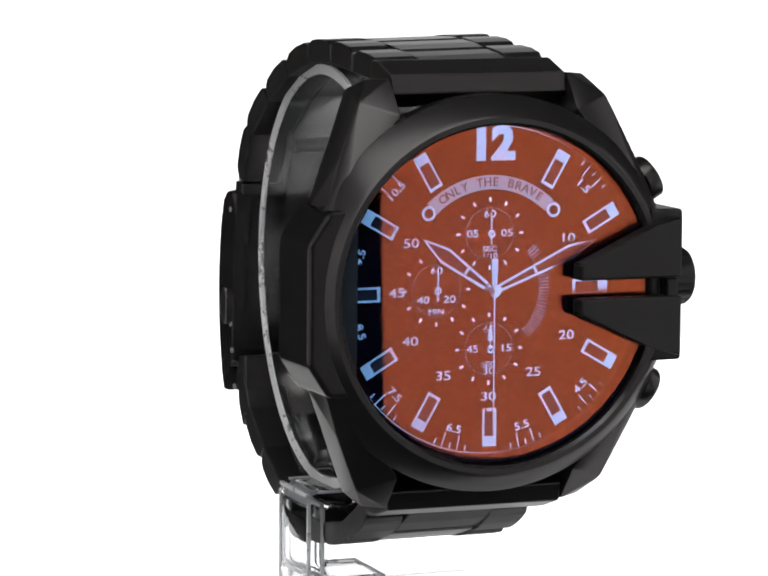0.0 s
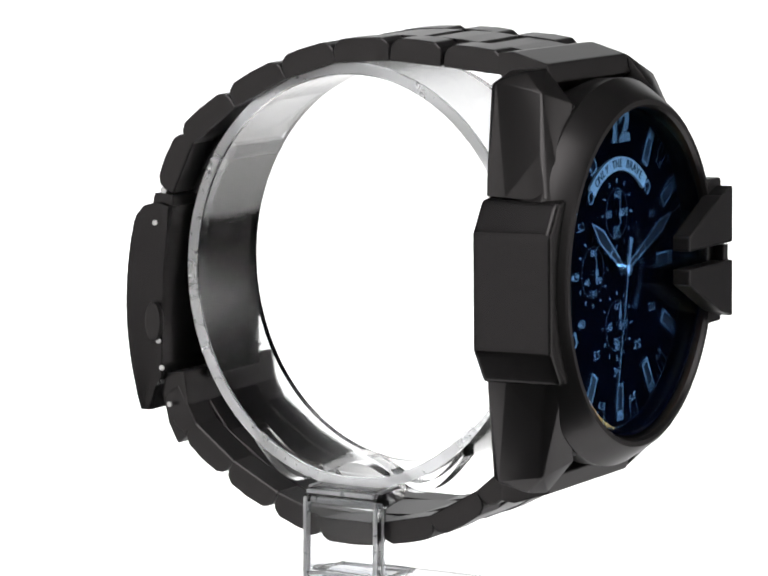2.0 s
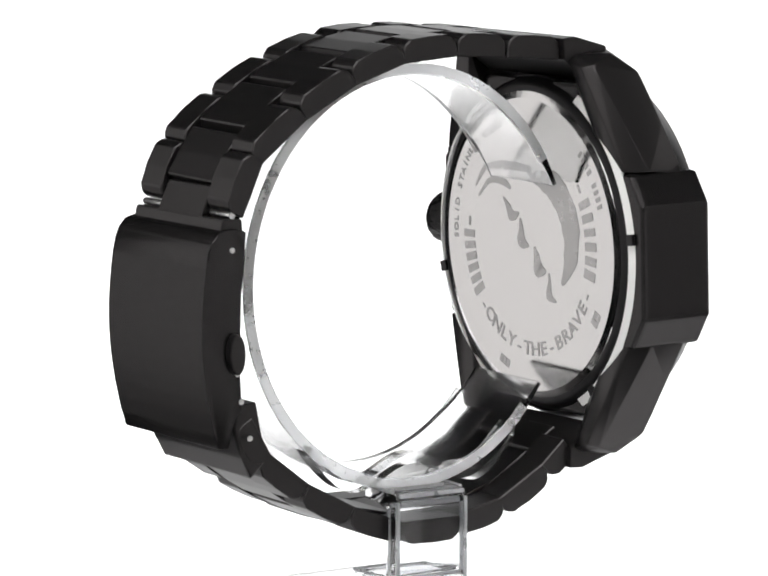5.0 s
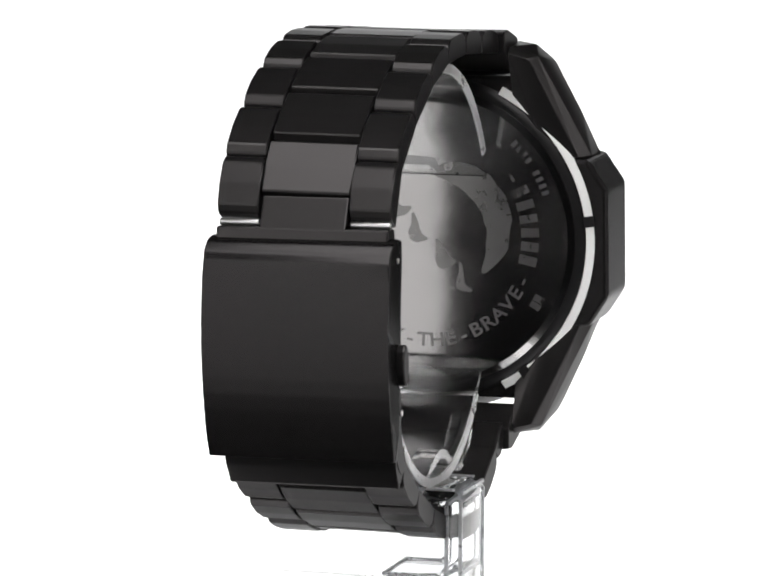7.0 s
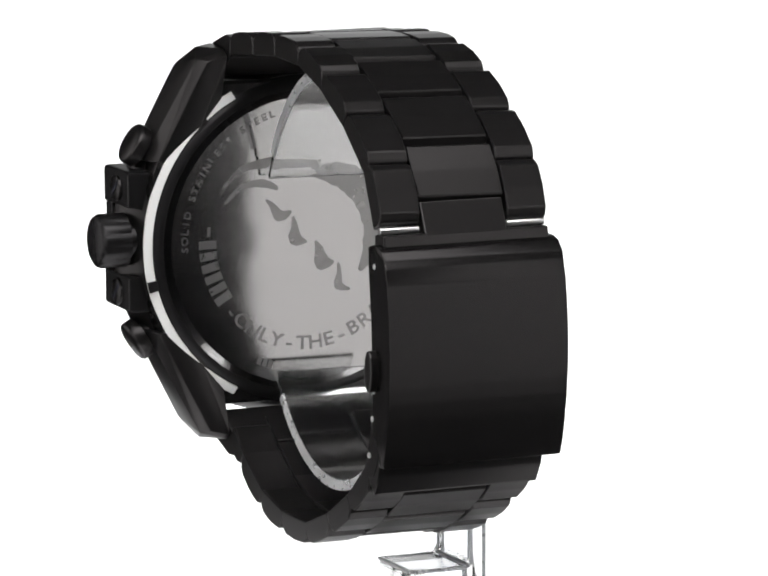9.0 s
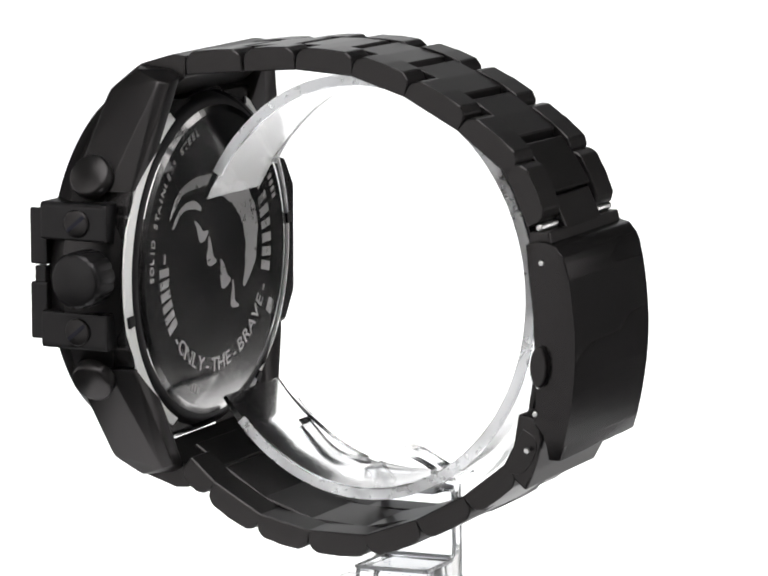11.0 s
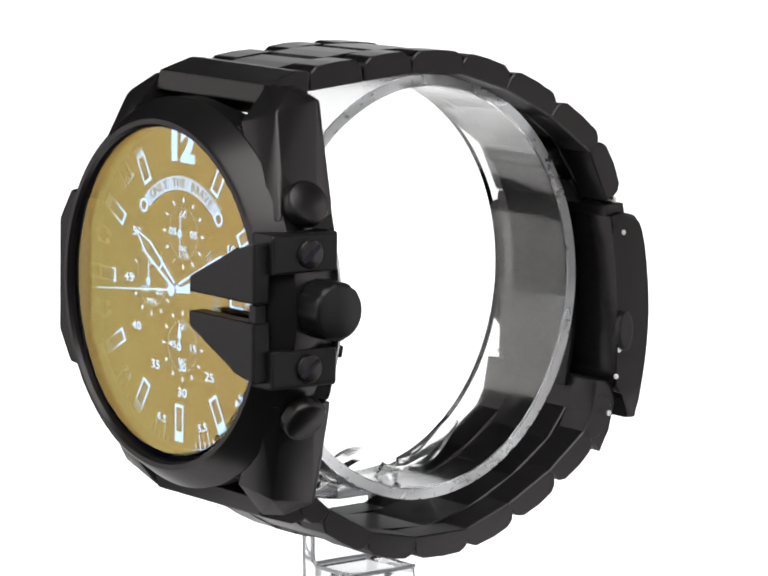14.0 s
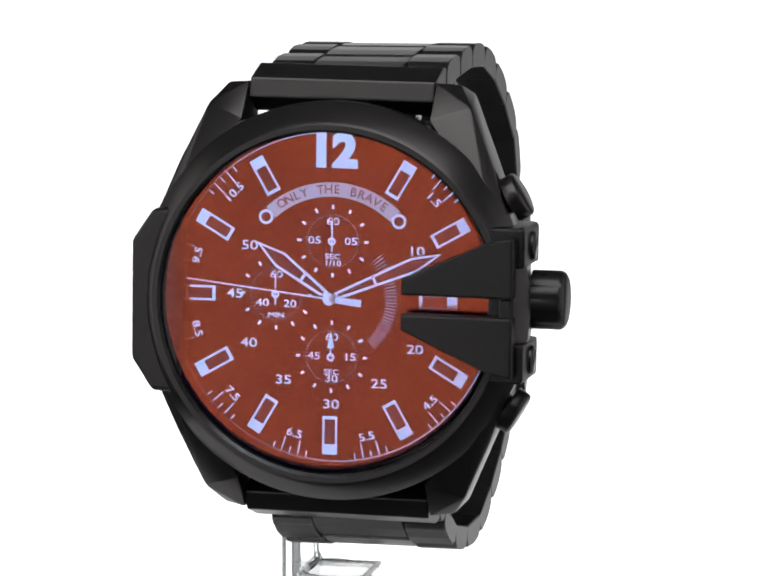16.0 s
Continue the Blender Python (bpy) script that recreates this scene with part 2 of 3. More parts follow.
def crown_side():
    guard = part("crown_guard", poly_prism([(22.0, -10.1), (26.5, -10.1), (26.8, -9.7), (26.8, -4.9), (24.0, -4.9), (24.0, 5.3), (26.8, 5.3), (26.8, 10.2), (26.5, 10.6), (22.0, 10.6)], xz, -39.6, -29.0, 0.35), BLACK_DULL, watch, "black screwed crown guard gripping the crystal")
    for s in (-1, 1):
        pts = [(10.7, 1.25), (10.7, 3.4), (21.6, 8.3), (25.7, 9.4), (25.7, 1.25)]
        c = 0.2
        part("claw", poly_prism([(a, c + s * b) for a, b in pts], xz, -41.9, -39.2, 0.35), BLACK_DULL, guard)
    part("bridge", box(23.8, 25.4, -41.3, -39.6, -2.0, 1.2, 0.2), BLACK_DULL, guard)
    for z in (7.8, -7.5):
        s = cylinder(1.95, 0.5, 0.2, 28)
        screw = part("screw", place(s, moved(26.75, -33.6, z)), BLACK, guard, "slotted black screw head", True)
        b = box(-0.06, 0.06, -1.7, 1.7, -0.28, 0.28)
        part("slot", place(b, moved(27.26, -33.6, z, 40)), LUME, guard)
    # crown with coin edge
    bm = cylinder(4.0, 4.6, 0.8, 48)
    for v in bm.verts:
        r = math.hypot(v.co.y, v.co.z)
        if r > 3.7 * MM:
            a = math.atan2(v.co.z, v.co.y)
            k = 1.0 if int((a + math.pi) / (2 * math.pi) * 48 + 0.5) % 4 < 3 else 0.95
            v.co.y, v.co.z = v.co.y * k, v.co.z * k
    join(bm, place(cylinder(2.5, 3.4, 0.1, 32), moved(-3.2, 0, 0)))
    part("crown", place(bm, moved(26.6, -31.7, 0.4)), BLACK_DULL, watch, "round fluted black crown", True)
    for s, zc in ((1, 0.2), (-1, -0.7)):
        ang = -29.8 * s
        bm = join(cylinder(1.7, 6.4, 0.2, 28), place(cylinder(3.1, 1.9, 0.4, 40), moved(6.2, 0, 0)))
        d = Vector((math.cos(radians(29.8)), 0, s * math.sin(radians(29.8)))) * 21.0
        part("pusher", place(bm, moved(d.x, -32.6, d.z + zc, 0, ang, 0)), BLACK, watch, "round black chronograph pusher", True)


crown_side()


def case_back():
    part("back_rim", lathe([(24.5, -27.8), (24.5, -27.5), (23.9, -26.85), (22.8, -26.4), (21.6, -26.4), (21.6, -27.8)], centre=(0, HZ)), BLACK_DULL, watch, "", True)
    for side in (0, 180):
        bm = bmesh.new()
        rows = []
        for k in range(33):
            a = radians(side - 63 + 126 * k / 32)
            rows.append([bm.verts.new(Vector((r * math.cos(a), y, HZ + r * math.sin(a))) * MM) for r, y in ((25.2, -27.4), (25.2, -27.0), (24.1, -26.5), (23.9, -26.9))])
        for A, B in zip(rows, rows[1:]):
            for q in range(4):
                bm.faces.new((A[q], A[(q + 1) % 4], B[(q + 1) % 4], B[q]))
        bm.faces.new(rows[0])
        bm.faces.new(rows[-1][::-1])
        ring = part("spacer_ring", bm, SPACER, watch, "white spacer ring round the case back", True)
        for a in ((-13, 48.5) if side == 0 else (173.3, 233.7)):
            b = box(-0.8, 0.8, -0.25, 0.25, -0.75, 0.75, 0.1)
            part("tab", place(b, moved(24.55 * math.cos(radians(a)), -26.7, HZ + 24.55 * math.sin(radians(a)), 0, 90 - a, 0)), BLACK_DULL, ring)
    plate = part("case_back", lathe([(0.01, -25.95), (21.4, -25.95), (22.4, -26.3), (22.6, -26.8), (22.6, -27.6), (0.01, -27.6)], closed=False, centre=(0, HZ)), BACK_PLATE, watch, "mirror-polished engraved steel case back")
    # engraved words round the rim and round the lower half, the maker's mark as plain bars
    def round_plate(bm, words, r, b0, step, size, inward):
        for k, ch in enumerate(words):
            if ch != " ":
                b = b0 + step * k
                at = pose(r * MM * math.sin(radians(b)), 0, r * MM * math.cos(radians(b)), 0, b + (180 if inward else 0), 0) @ moved(0, -25.93, 0, 0, 0, 180)
                join(bm, place(lettering(ch, size, 0.08, bold=0.03, wide=1.15), at))

    bm = bmesh.new()
    round_plate(bm, "SOLID STAINLESS STEEL", 19.2, 92.5, -3.8, 1.45, False)
    part("lettering", bm, ENGRAVED, plate, "small worn engraved words")
    bm = bmesh.new()
    round_plate(bm, "-ONLY-THE-BRAVE-", 15.9, 131.4, 7.6, 2.9, True)
    part("lettering", bm, ENGRAVED, plate, "large worn engraved words")
    rnd = random.Random(4)
    marks = [(91 + 6.2 * k, 15.7, 0.55 + 0.15 * rnd.random(), 1.35) for k in range(6)] + [(257 + 7.6 * k, 15.7, 0.55 + 0.15 * rnd.random(), 1.35) for k in range(6)]
    marks += [(84.0, 15.6, 0.7, 0.22), (304.0, 15.6, 0.7, 0.22)]
    marks += [(157 + 2.6 * k, 19.6, 0.35, 0.6) for k in range(3)] + [(238 + 3.4 * k, 19.3, 0.5, 0.8) for k in range(2)] + [(290 + 3.2 * k, 19.2, 0.3, 0.55) for k in range(9) if k != 4]
    for b, r, w, h in marks:
        part("engraved_bar", place(box(-w, w, -25.98, -25.89, -h, h), pose(r * MM * math.sin(radians(b)), 0, r * MM * math.cos(radians(b)), 0, b, 0)), ENGRAVED, plate)
    # plain emblem in the middle: curved worn bands

    def band(line, widths):
        bm = bmesh.new()
        pts = [Vector(p) for p in line]
        fine = []
        for i in range(len(pts) - 1):
            p0, p1, p2, p3 = pts[max(i - 1, 0)], pts[i], pts[i + 1], pts[min(i + 2, len(pts) - 1)]
            for k in range(6):
                u = k / 6
                fine.append((0.5 * (2 * p1 + (p2 - p0) * u + (2 * p0 - 5 * p1 + 4 * p2 - p3) * u * u + (3 * p1 - p0 - 3 * p2 + p3) * u ** 3), widths[i] + (widths[i + 1] - widths[i]) * u))
        fine.append((pts[-1], widths[-1]))
        rows = []
        for i, (q, w) in enumerate(fine):
            d = (fine[min(i + 1, len(fine) - 1)][0] - fine[max(i - 1, 0)][0]).normalized()
            n = Vector((-d.y, d.x)) * w * (0.9 + 0.2 * rnd.random()) / 2
            rows.append([bm.verts.new(Vector((v.x, y, v.y)) * MM) for v, y in ((q - n, -25.98), (q + n, -25.98), (q + n, -25.9), (q - n, -25.9))])
        for A, B in zip(rows, rows[1:]):
            for j in range(4):
                bm.faces.new((A[j], A[(j + 1) % 4], B[(j + 1) % 4], B[j]))
        bm.faces.new(rows[0])
        bm.faces.new(rows[-1][::-1])
        part("emblem_band", bm, ENGRAVED, plate, "plain worn grey band of the emblem")

    band([(13.8, 7.0), (10.5, 10.4), (5.0, 11.4), (-2.0, 11.2)], [0.3, 0.9, 1.6, 1.2])
    band([(13.0, 5.6), (10.2, 8.0), (6.8, 8.3), (4.6, 7.4)], [0.3, 0.8, 1.3, 0.6])
    band([(-0.5, 10.0), (-6.5, 8.6), (-10.4, 4.0), (-10.6, -1.5), (-8.4, -5.6)], [1.6, 4.6, 4.4, 3.4, 0.5])
    for x, z, a, w in ((4.6, 4.6, 0.3, 1.8), (1.4, 1.0, 0.9, 2.2), (-2.6, -2.6, 0.7, 2.6), (-5.6, -6.4, 1.0, 1.4)):
        u, v = 2.2 * math.cos(a), 2.2 * math.sin(a)
        band([(x - u, z - v), (x - 0.3 * u + 0.5 * v, z - 0.3 * v - 0.5 * u), (x + 0.4 * u, z + 0.4 * v), (x + u - 0.3 * v, z + v + 0.3 * u)], [0.3, w, 0.5 * w, 0.3])


case_back()

DY = -35.6  # face of the dial


def radial(bm, r, clock, y=0.0):
    """Put a piece that points up at (0, 0) onto the dial at a clock angle in degrees."""
    return place(bm, pose(0, y * MM, 0, 0, clock, 0) @ moved(0, 0, r))


def dial_face():
    dial = part("dial", lathe([(0.01, DY), (22.93, DY), (22.93, DY + 1.5), (0.01, DY + 1.5)], closed=False), DIAL, watch, "dark blue-black chronograph dial")
    part("rehaut", lathe([(22.93, -38.4), (22.93, DY - 0.02), (22.35, DY - 0.02), (22.7, -38.2)]), DIAL, dial, "", True)
    # baton markers
    for h in (1, 2, 3, 4, 5, 6, 7, 8, 9, 10, 11):
        bm = bmesh.new()
        o, i = 1.02, 0.72
        for a in ((-o, -i, -2.6, 2.6), (i, o, -2.6, 2.6), (-i, i, -2.6, -2.15), (-i, i, 1.2, 2.6)):
            box(a[0], a[1], DY - 0.55, DY, a[2], a[3], bm=bm)
        m = part("hour_marker", radial(bm, 18.6 if h != 3 else 14.6, 30 * h), SILVER, dial, "silver baton hour marker")
        part("inlay", radial(box(-i, i, DY - 0.3, DY - 0.01, -2.15, 1.2), 18.6 if h != 3 else 14.6, 30 * h), LUME, m)
    part("numeral", place(lettering("12", 6.0, 0.5, bold=0.34, wide=1.08), moved(0, DY - 0.27, 19.6)), SILVER, dial, "silver applied numeral 12")
    # minute scale
    for n in (10, 20, 25, 30, 35, 40, 45, 50):
        a = radians(6 * n)
        r = {30: 14.5, 45: 13.4}.get(n, 13.2)
        part("numeral", place(lettering(str(n), 1.75, 0.06, bold=0.02, wide=1.35), moved(r * math.sin(a), DY - 0.05, r * math.cos(a))), PRINT, dial)
    for txt, n in (("1.5", 7.5), ("4.5", 22.5), ("5.5", 27.5), ("6.5", 32.5), ("7.5", 37.5), ("8.5", 42.5), ("9.5", 47.5), ("10.5", 52.5)):
        a = 6 * n
        flip = 180 if 90 < a < 270 else 0
        part("numeral", place(place(lettering(txt, 1.5, 0.06, bold=0.03, wide=1.25), pose(0, 0, 0, 0, flip, 0)), pose(0, (DY - 0.05) * MM, 0, 0, a, 0) @ moved(0, 0, 19.3)), PRINT, dial)
    bm = bmesh.new()
    for k in range(240):
        a = k * 1.5
        q = (a % 30)
        if not (6 < q < 24) or (a < 33 or a > 327) or 72 < a < 108:
            continue
        if k % 2:
            continue
        l = 1.9 if abs(q - 12) < 0.1 or abs(q - 18) < 0.1 else (1.1 if k % 4 == 0 else 0.8)
        join(bm, radial(box(-0.095, 0.095, DY - 0.06, DY - 0.01, -l, 0), 22.0, a))
    part("minute_track", bm, PRINT, dial, "fine white minute track")
    part("track_ring", lathe([(22.1, DY - 0.06), (22.22, DY - 0.06), (22.22, DY - 0.01), (22.1, DY - 0.01)], 128), PRINT, dial)
    # name arc with two rivets
    bm = bmesh.new()
    n, R, cz = 28, 12.45, 2.1
    rings = []
    for i in range(n + 1):
        a = radians(-43 + 86 * i / n)
        rings.append([bm.verts.new(Vector((r * math.sin(a), y, cz + r * math.cos(a))) * MM) for r, y in ((R - 0.95, DY), (R + 0.95, DY), (R + 0.95, DY - 0.4), (R - 0.95, DY - 0.4))])
    for A, B in zip(rings, rings[1:]):
        for j in range(4):
            bm.faces.new((A[j], A[(j + 1) % 4], B[(j + 1) % 4], B[j]))
    bm.faces.new(rings[0])
    bm.faces.new(rings[-1][::-1])
    badge = part("name_plate", bm, BADGE, dial, "curved silver plate with lettering")
    txt = "ONLY THE BRAVE"
    bm = bmesh.new()
    for i, ch in enumerate(txt):
        if ch != " ":
            a = -34 + 68 * i / (len(txt) - 1)
            join(bm, place(lettering(ch, 1.7, 0.06), pose(0, (DY - 0.43) * MM, cz * MM, 0, a, 0) @ moved(0, 0, R)))
    part("lettering", bm, LUME, badge)
    for s in (-1, 1):
        c = (s * R * math.sin(radians(47)), cz + R * math.cos(radians(47)))
        part("rivet", lathe([(0.65, DY), (1.0, DY), (1.0, DY - 0.5), (0.65, DY - 0.5)], 28, centre=c), SILVER, badge, "", True)
    # sub-dials
    for cx, cz, words in ((0, 7.6, (("60", 0, 2.6), ("05", -2.5, 0), ("05", 2.5, 0), ("SEC", 0, -2.1), ("1/10", 0, -3.0))),
                          (-7.7, 0.2, (("60", 0, 2.6), ("40", -1.9, -1.3), ("20", 1.9, -1.3), ("MIN", 0, -2.9))),
                          (0, -8.0, (("60", 0, 2.6), ("45", -2.4, 0), ("15", 2.5, 0), ("SEC", 0, -2.1), ("30", 0, -3.0)))):
        sub = part("subdial", lathe([(3.45, DY - 0.05), (3.55, DY - 0.05), (3.55, DY - 0.01), (3.45, DY - 0.01)], 64, centre=(cx, cz)), LUME, dial)
        bm = bmesh.new()
        for k in range(12):
            join(bm, place(box(-0.16, 0.16, DY - 0.06, DY - 0.01, -0.3, 0.3), pose(cx * MM, 0, cz * MM, 0, 30 * k, 0) @ moved(0, 0, 4.6)))
        for k in range(48):
            join(bm, place(box(-0.04, 0.04, DY - 0.06, DY - 0.01, -0.1, 0.1), pose(cx * MM, 0, cz * MM, 0, 7.5 * k, 0) @ moved(0, 0, 3.5)))
        part("tick_ring", bm, PRINT, sub)
        bm = bmesh.new()
        for w, a, b in words:
            join(bm, place(lettering(w, 1.4 if w.isdigit() else 1.0, 0.05, bold=0.02, wide=1.3), moved(cx + a, DY - 0.045, cz + b)))
        part("numerals", bm, PRINT, sub)
        bm = poly_prism([(-0.11, -1.4), (0.11, -1.4), (0.11, 2.2), (0.0, 3.5), (-0.11, 2.2)] if cz > -5 else [(-0.1, 0.0), (0.1, 0.0), (0.1, 1.2), (0.5, 1.2), (0.0, 3.6), (-0.5, 1.2), (-0.1, 1.2)], xz, DY - 0.6, DY - 0.45)
        join(bm, lathe([(0.25, DY - 0.65), (0.55, DY - 0.65), (0.55, DY), (0.25, DY)], 20))
        part("small_hand", place(bm, moved(cx, 0, cz)), PRINT, sub, "small white sub-dial hand")
    bm = bmesh.new()
    for k in range(31):
        join(bm, radial(box(-0.035, 0.035, DY - 0.06, DY - 0.01, -0.8, 0.8), 8.1, 48 + 90 * k / 30))
    part("hatched_scale", bm, PRINT, dial)


dial_face()


def outline_hand(name, length, tail, wide, shoulder, y, clock, label):
    """A skeleton hand: a pale outline round a dark hollow, pointing up, then turned to its clock angle."""
    bm = bmesh.new()
    outer = [(-0.45, -tail), (0.45, -tail), (wide, shoulder), (0.0, length), (-wide, shoulder)]
    inner = [(-0.18, 1.2), (0.18, 1.2), (wide - 0.32, shoulder), (0.0, length - 0.9), (-wide + 0.32, shoulder)]
    vo, vi, wo, wi = [[bm.verts.new(Vector((a, h, b)) * MM) for a, b in p] for p, h in ((outer, y), (inner, y), (outer, y - 0.3), (inner, y - 0.3))]
    for i in range(5):
        j = (i + 1) % 5
        bm.faces.new((wo[i], wo[j], wi[j], wi[i]))
        bm.faces.new((vo[i], vi[i], vi[j], vo[j]))
        bm.faces.new((vo[i], vo[j], wo[j], wo[i]))
        bm.faces.new((vi[i], wi[i], wi[j], vi[j]))
    box(-0.75, 0.75, y - 0.3, y, shoulder * 0.52, shoulder * 0.52 + 0.4, bm=bm)
    hand = part(name, place(bm, pose(0, 0, 0, 0, clock, 0)), SILVER, watch, label)
    part("inlay", place(poly_prism(inner, xz, y - 0.2, y - 0.08), pose(0, 0, 0, 0, clock, 0)), LUME, hand)
    return hand


outline_hand("hour_hand", 12.6, 0.6, 1.15, 8.6, DY - 0.85, 305.5, "pale outlined hour hand near ten")
outline_hand("minute_hand", 16.6, 0.6, 1.05, 12.4, DY - 1.25, 66.5, "pale outlined minute hand near eleven minutes")
bm = poly_prism([(-0.5, -4.4), (0.5, -4.4), (0.38, -0.6), (0.12, 1.0), (0.07, 19.8), (-0.07, 19.8), (-0.12, 1.0), (-0.38, -0.6)], xz, -0.12, 0.12)
join(bm, lathe([(0.01, -0.35), (0.85, -0.3), (0.95, 0.9), (0.01, 0.9)], 28, closed=False))
second_hand = part("second_hand", bm, PRINT, watch, "thin pale centre second hand with a block tail")
SECOND_Y = DY - 1.75
part("crystal", lathe([(0.01, -38.7), (22.3, -38.7), (22.92, -38.3), (22.92, -38.0), (0.01, -38.0)], closed=False), CRYSTAL, watch, "flat iridescent red-orange coated crystal")

# ---- bracelet ----
BX = 12.3
XC = 0.5  # the bracelet sits a little to one side of the dial


def link(p, q, x0, x1, name, thick=3.6, chamfer=1.0, label="", parent=None, gap=0.14, sag=0.0):
    """A bracelet link between two outer joint points p and q (y, z), its outside to the left of the way from p to q seen from +x."""
    p, q = Vector(p), Vector(q)
    s = (q - p).normalized()
    n = Vector((s.y, -s.x))
    L = (q - p).length
    b = 0.28
    sec = [(gap, -thick), (L - gap, -thick), (L - gap - 0.05, -1.3), (L - gap - 0.35, -0.55), (L - chamfer, b * 0.6), (L * 0.5, b), (chamfer, b * 0.6), (gap + 0.35, -0.55), (gap + 0.05, -1.3)]
    pts = [(p + s * a + n * c) for a, c in sec]
    bm = poly_prism([(v.x, v.y) for v in pts], lambda a, bb, h: (h, a, bb), x0, x1, 0.18, segments=1)
    place(bm, Matrix(((1, 0, 0, XC * MM), (0, 1, 0, 0), (sag, 0, 1, 0), (0, 0, 0, 1))))
    return part(name, bm, BLACK, parent or watch, label)


def between(a, b, f):
    return (a[0] + (b[0] - a[0]) * f, a[1] + (b[1] - a[1]) * f)


def bracelet():
    top = [(-24.2, 30.5), (-15.0, 31.4), (-6.6, 32.1), (2.6, 31.6), (11.3, 28.9), (19.9, 24.4), (27.8, 18.4), (31.6, 10.3)]
    low = [(-25.6, -29.4), (-21.4, -33.0), (-13.4, -37.4), (-4.9, -39.1), (4.8, -38.9), (13.3, -35.7), (21.0, -31.4), (27.8, -25.9), (31.0, -19.8)]
    for chain, flip in ((top, False), (low, True)):
        for i in range(len(chain) - 1):
            a, b = chain[i], chain[i + 1]
            p, q = (b, a) if not flip else (a, b)
            for x0, x1 in ((-BX, -6.45), (6.45, BX)):
                link(p, q, x0, x1, "outer_link", 3.1, 1.5, "black bracelet outer link", sag=0.01 if flip else 0.018)
            # centre links sit a third of a pitch further towards the case
            c0 = between(a, chain[i - 1], 0.33) if i else (a[0] - 2.0, a[1] - (0.6 if not flip else -0.6))
            c1 = between(b, a, 0.33)
            p, q = (c1, c0) if not flip else (c0, c1)
            link(p, q, -6.3, 6.3, "centre_link", 2.9, 0.7, "black bracelet centre link", sag=0.01 if flip else 0.018)
    # solid end pieces between the lugs
    for s in (1, -1):
        low = -0.9 if s > 0 else -0.3
        sec = [(a, b * s + low) for a, b in ((-23.8, 31.2), (-26.0, 31.4), (-31.2, 29.8), (-31.9, 27.2), (-28.0, 25.0), (-24.0, 28.2))]
        part("end_link", poly_prism(sec, lambda a, b, h: (h, a, b), -12.7, 12.7, 0.25), BLACK, watch, "black end link between the lugs")


bracelet()


def clasp():
    # curved cover
    outer = [(31.8, 7.6), (33.3, 7.2), (34.3, 5.9)]
    for k in range(13):
        f = k / 12
        outer.append((34.7 + 1.75 * math.sin(math.pi * min(1.0, f * 0.92 + 0.04)) - 0.75 * f * f, 4.8 - 27.2 * f))
    inner = [(32.4, -22.4), (31.9, -18.6), (30.2, -17.6), (30.4, -10.0), (30.0, -2.0), (29.2, 4.4), (28.8, 7.2), (30.6, 7.7)]
    body = part("clasp", poly_prism(outer + inner, lambda a, b, h: (h + XC, a, b), -13.2, 13.2, 0.35), BLACK_SIDE, watch, "plain brushed black folding clasp", True)
    part("lip", poly_prism([(28.8, 7.0), (32.3, 7.2), (31.9, 9.0), (28.9, 8.8)], lambda a, b, h: (h + XC, a, b), -12.2, 12.2, 0.3), BLACK, body)
    part("tongue", poly_prism([(26.6, 12.0), (29.9, 13.0), (32.0, 8.6), (28.9, 8.4)], lambda a, b, h: (h + XC, a, b), -6.1, 6.1, 0.25), BLACK, body, "brushed black tongue of the clasp")
    for s in (-1, 1):
        # spring bar under the last outer link, release button, pins
        part("spring_bar", place(cylinder(0.5, 5.6, 0.1, 16), moved((6.5 if s > 0 else -12.1) + XC, 30.4, 9.4)), PIN, body, "bright steel spring bar", True)
        b = poly_prism([(31.3 + 1.3 * math.cos(k * math.pi / 8), -9.4 + 2.9 * math.sin(k * math.pi / 8)) for k in range(16)], lambda a, bb, h: (h + XC, a, bb), 13.0 * s, 14.3 * s, 0.3)
        part("release_button", b, BLACK, body, "small black release button")
        for y, z in ((31.2, 4.8), (31.6, -7.7), (30.9, -12.2), (30.4, -16.1), (29.2, -21.3)):
            c = cylinder(0.4, 0.3, 0.1, 14)
            part("pin", place(c, moved((13.05 if s > 0 else -13.35) + XC, y, z)), PIN, body, "small bright pin")
    # folding blade inside
    path = [(23.0, 15.4), (24.8, 11.8), (26.6, 7.0), (27.6, 2.0), (27.9, -5.0), (27.6, -12.0), (26.6, -18.0)]
    left = [(a - 0.35, b) for a, b in path]
    right = [(a + 0.35, b) for a, b in path[::-1]]
    part("folding_blade", poly_prism(left + right, lambda a, b, h: (h + XC, a, b), -6.5, 6.5, 0.1), BLACK_SIDE, body, "thin black folding blade")
    b = cylinder(1.35, 13.5, 0.3, 24)
    part("hinge", place(b, moved(-6.75 + XC, 23.2, 15.4)), BLACK, body, "", True)
    part("block", poly_prism([(27.4, -16.5), (30.6, -17.0), (31.2, -20.0), (30.0, -24.2), (28.6, -27.2), (26.0, -25.0), (26.8, -21.0)], lambda a, b, h: (h + XC, a, b), -12.2, 12.2, 0.4), BLACK, body)


clasp()

# ---- clear stand ----
stand = tagged(new("display_stand"), "clear acrylic open cuff stand holding the watch", "display stand")


